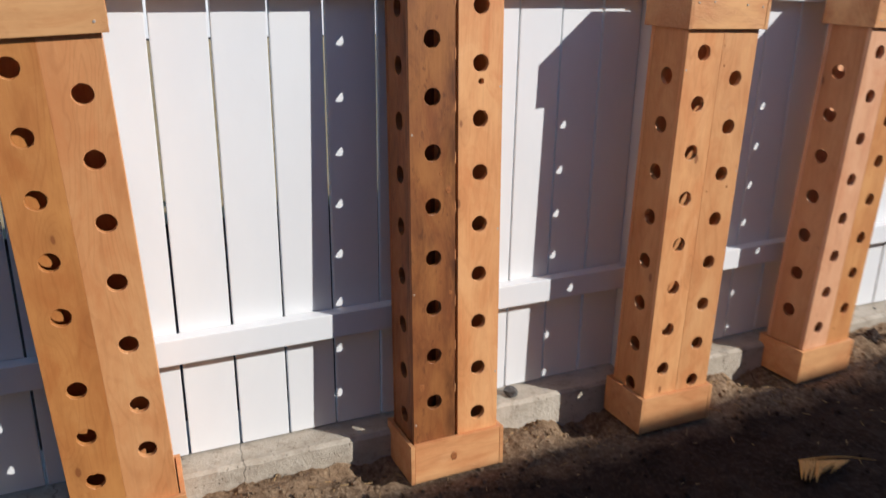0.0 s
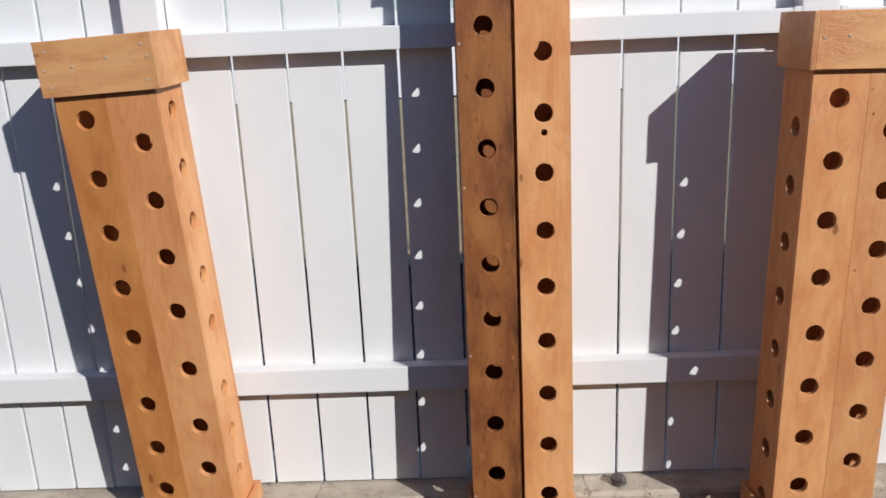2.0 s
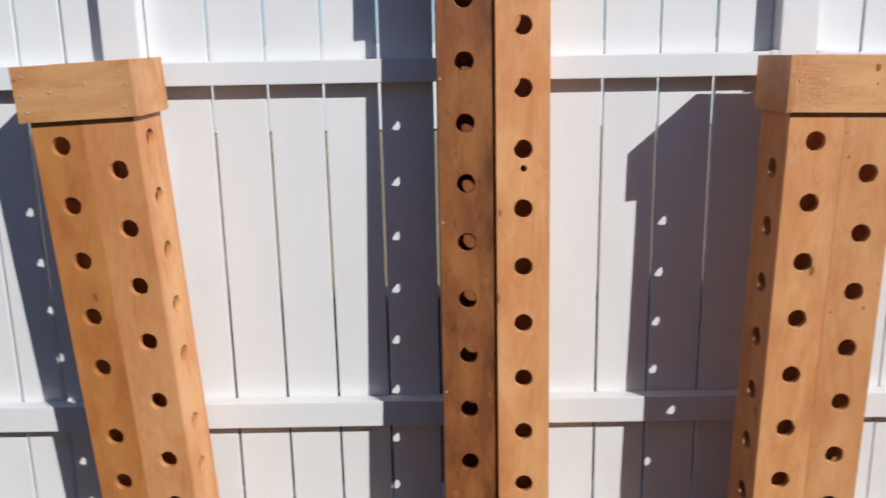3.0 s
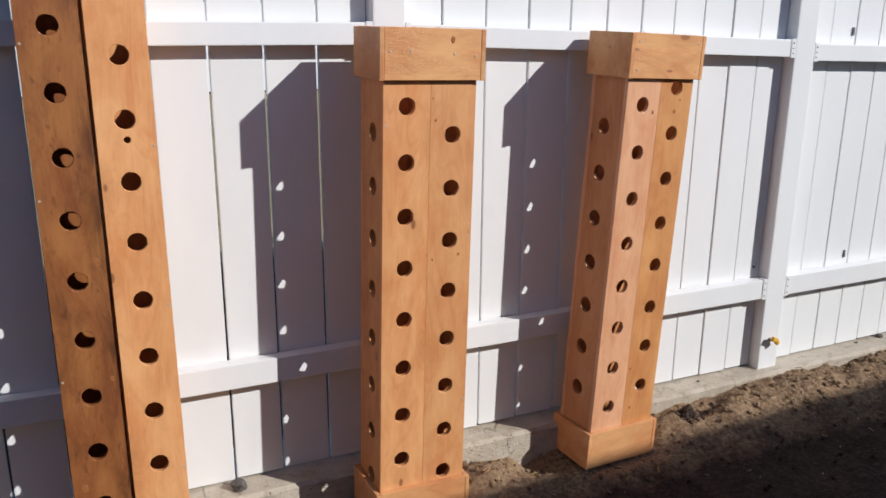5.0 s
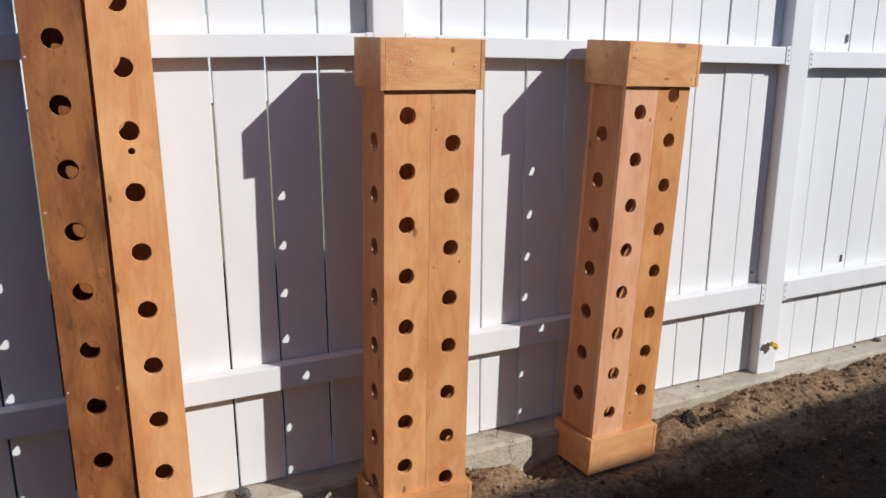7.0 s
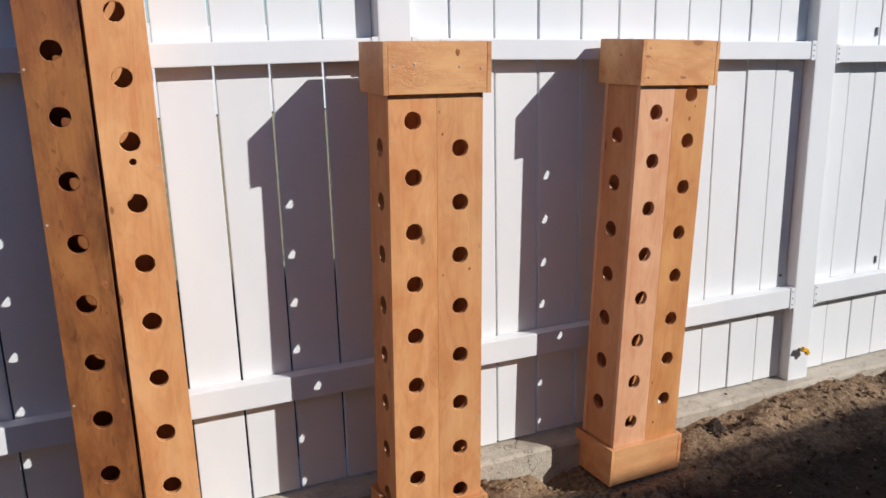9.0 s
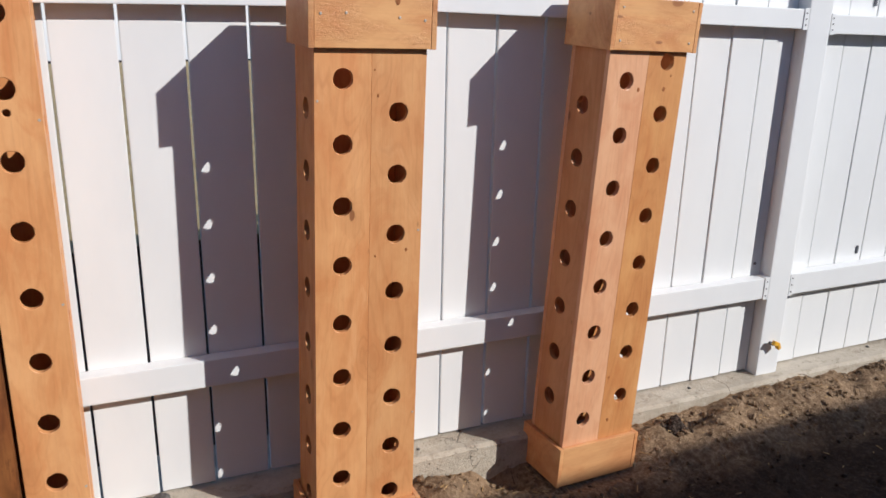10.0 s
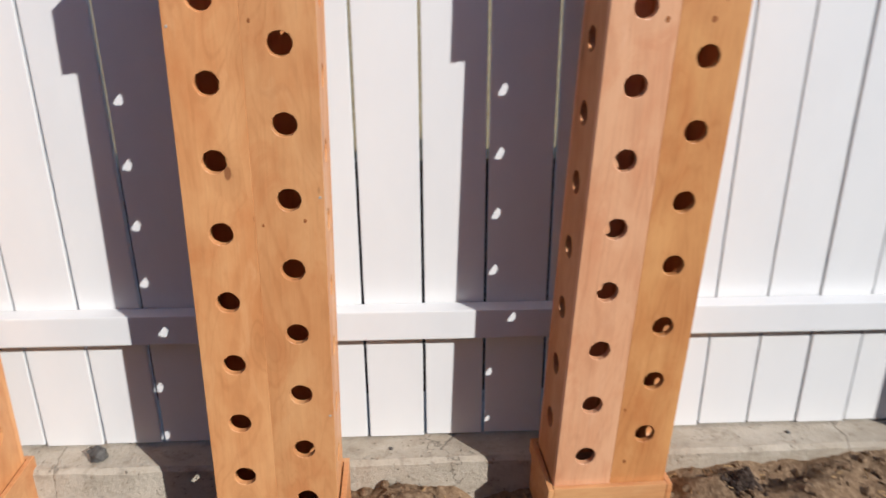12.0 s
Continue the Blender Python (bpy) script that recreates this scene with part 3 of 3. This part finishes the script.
clip = thing("hose_clip", pose(3.452, 2.347, 0.255), "yellow plastic clip on a grey stub, fixed to the post", "clip")
bm = bmesh.new()
bmesh.ops.create_cone(bm, cap_ends=True, segments=14, radius1=0.0065, radius2=0.005, depth=0.022)
part("stub", bm, grey_metal, clip, "dull grey metal stub", m=pose(0, -0.011, 0, 90, 0, 0))
bm = box(-0.02, 0.02, -0.007, 0.007, -0.009, 0.009, 0.005, 3)
part("lever", bm, yellow_plastic, clip, m=pose(0.006, -0.024, 0.004, 0, 25, 12))
part("knob", box(-0.008, 0.008, -0.009, 0.009, -0.011, 0.011, 0.005, 3), yellow_plastic, clip, m=pose(0.018, -0.024, -0.008, 0, -30, 0))


def fan_leaf():
    """A torn frond: a bent rib with narrow blades along one side."""
    spot = (2.10, 1.668)
    ob = thing("dry_leaf", pose(spot[0], spot[1], hill(*spot) + 0.012, 0, 0, -23), "dry golden torn palm leaf lying on the shaded soil", "leaf")
    bm = bmesh.new()
    rows = []
    for i in range(9):
        u = i / 8
        c, r = Vector((-0.13 + 0.26 * u, 0.008 * math.sin(3 * u), 0.008 + 0.01 * math.sin(math.pi * u))), 0.0036 * (1.15 - u)
        rows.append([bm.verts.new(c + Vector((0, r * math.cos(q * math.tau / 5), r * math.sin(q * math.tau / 5)))) for q in range(5)])
    for p, q in zip(rows, rows[1:]):
        for k in range(5):
            bm.faces.new((p[k], q[k], q[(k + 1) % 5], p[(k + 1) % 5]))
    part("rib", bm, leaf_gold, ob)
    rng = random.Random(4)
    for k in range(18):
        v = k / 17
        root = Vector((-0.125 + 0.16 * v, -0.002, 0.012))
        a = radians(250 - 34 * v + rng.uniform(-6, 6))
        reach = 0.07 + 0.075 * math.sin(math.pi * (0.25 + 0.6 * v))
        bm = bmesh.new()
        rows = []
        for i in range(7):
            u = i / 6
            w = 0.0048 * math.sin(math.pi * (0.15 + 0.84 * u)) + 0.0005
            c = root + Vector((math.cos(a), math.sin(a), 0)) * reach * u + Vector((0, 0, 0.010 * math.sin(u * 2.6) + 0.003 * math.sin(k * 2.1) * u))
            side = Vector((-math.sin(a), math.cos(a), 0)) * w
            rows.append([bm.verts.new(c - side), bm.verts.new(c + Vector((0, 0, 0.0025))), bm.verts.new(c + side), bm.verts.new(c - Vector((0, 0, 0.001)))])
        for p, q in zip(rows, rows[1:]):
            for i in range(4):
                bm.faces.new((p[i], q[i], q[(i + 1) % 4], p[(i + 1) % 4]))
        part("blade", bm, leaf_gold, ob)


fan_leaf()


def scatter_clods():
    """Clods and crumbs on the soil, more of them on the bank."""
    rng = random.Random(21)
    ico = bmesh.new()
    bmesh.ops.create_icosphere(ico, subdivisions=1, radius=1)
    shape = [v.co.copy() for v in ico.verts]
    tris = [[v.index for v in f.verts] for f in ico.faces]
    ico.free()
    verts, faces = [], []
    for k in range(3600):
        x = rng.uniform(-0.9, 5.4)
        y = 2.29 - abs(rng.gauss(0, 0.16)) if rng.random() < 0.6 else rng.uniform(1.2, 2.2)
        r = 0.0025 + 0.011 * rng.random() ** 3.5
        base = Vector((x, y, hill(x, y) + r * 0.25))
        turn = Euler((rng.uniform(0, 6), rng.uniform(0, 6), rng.uniform(0, 6))).to_matrix()
        squash = Vector((rng.uniform(0.7, 1.3), rng.uniform(0.7, 1.2), rng.uniform(0.5, 0.9)))
        start = len(verts)
        for c in shape:
            q = Vector((c.x * squash.x, c.y * squash.y, c.z * squash.z)) * r * rng.uniform(0.8, 1.2)
            verts.append(base + turn @ q)
        faces += [[start + i for i in t] for t in tris]
    data = bpy.data.meshes.new("soil_clods")
    data.from_pydata(verts, [], faces)
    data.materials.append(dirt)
    tagged(new("soil_clods", data), "loose brown clods and crumbs scattered over the soil", "soil", kind="stuff")
    verts, faces = [], []
    for k in range(420):
        x, y = rng.uniform(-0.8, 5.3), 2.29 - abs(rng.gauss(0, 0.22))
        a, n = rng.uniform(0, math.pi), rng.uniform(0.006, 0.032)
        c = Vector((x, y, hill(x, y) + 0.004))
        d, w = Vector((math.cos(a), math.sin(a), rng.uniform(-0.3, 0.3))) * n / 2, Vector((-math.sin(a), math.cos(a), 0)) * 0.0013
        start = len(verts)
        verts += [c - d - w, c - d + w, c + d + w, c + d - w, c - d + Vector((0, 0, 0.002)), c + d + Vector((0, 0, 0.002))]
        faces += [[start + i for i in f] for f in ((0, 1, 2, 3), (0, 3, 5, 4), (1, 2, 5, 4), (0, 1, 4), (3, 2, 5))]
    data = bpy.data.meshes.new("wood_chips")
    data.from_pydata(verts, [], faces)
    data.materials.append(straw)
    tagged(new("wood_chips", data), "pale straw and wood chips strewn on the soil", "chips", kind="stuff")


scatter_clods()


def dark_heap(cx, cy):
    """A small heap of dark crumbs on the bank."""
    rng = random.Random(33)
    bm = bmesh.new()
    for k in range(420):
        a, d = rng.uniform(0, math.tau), abs(rng.gauss(0, 0.6))
        x, y = cx + 0.045 * d * math.cos(a), cy + 0.038 * d * math.sin(a)
        size = (0.0022 + 0.008 * rng.random() ** 2.5) * (1.2 - 0.3 * min(d, 2))
        made = bmesh.ops.create_icosphere(bm, subdivisions=1, radius=size)["verts"]
        lift = hill(x, y) + 0.03 * max(0.0, 1 - d) + size * 0.2
        for v in made:
            v.co = v.co * rng.uniform(0.6, 1.3) + Vector((x, y, lift))
    tagged(link("soil_heap", bm, dark_soil), "small heap of dark soil crumbs on the bank", "soil", kind="stuff")


dark_soil = plain("dark_soil", (0.06, 0.038, 0.025), (0.03, 0.018, 0.012), 90, 0.95, 0, 0.8)
dark_heap(2.93, 2.22)

twig_brown = plain("twig_brown", (0.11, 0.07, 0.045), (0.06, 0.038, 0.025), 80, 0.9)


def scatter_twigs():
    """Thin bent roots and twigs along the footing."""
    rng = random.Random(8)
    verts, faces = [], []
    for k in range(150):
        x, y = rng.uniform(-0.6, 4.6), 2.29 - abs(rng.gauss(0, 0.09))
        a, bend, r = rng.uniform(0, math.tau), rng.uniform(-1.2, 1.2), rng.uniform(0.0006, 0.0016)
        n = rng.uniform(0.012, 0.055)
        c = Vector((x, y, 0))
        start = len(verts)
        for i in range(6):
            c = c + Vector((math.cos(a), math.sin(a), 0)) * n / 5
            a += bend / 5
            z = hill(c.x, min(c.y, 2.295)) + 0.003 + 0.006 * math.sin(i * 0.6)
            for q in range(3):
                verts.append((c.x + r * math.cos(q * 2.1 + a), c.y + r * math.sin(q * 2.1 + a), z + r * (q - 1)))
        for i in range(5):
            for q in range(3):
                p = start + i * 3
                faces.append((p + q, p + (q + 1) % 3, p + 3 + (q + 1) % 3, p + 3 + q))
    data = bpy.data.meshes.new("twigs")
    data.from_pydata(verts, [], faces)
    data.materials.append(twig_brown)
    tagged(new("twigs", data), "thin dark roots and twigs in the soil along the footing", "twigs", kind="stuff")


scatter_twigs()
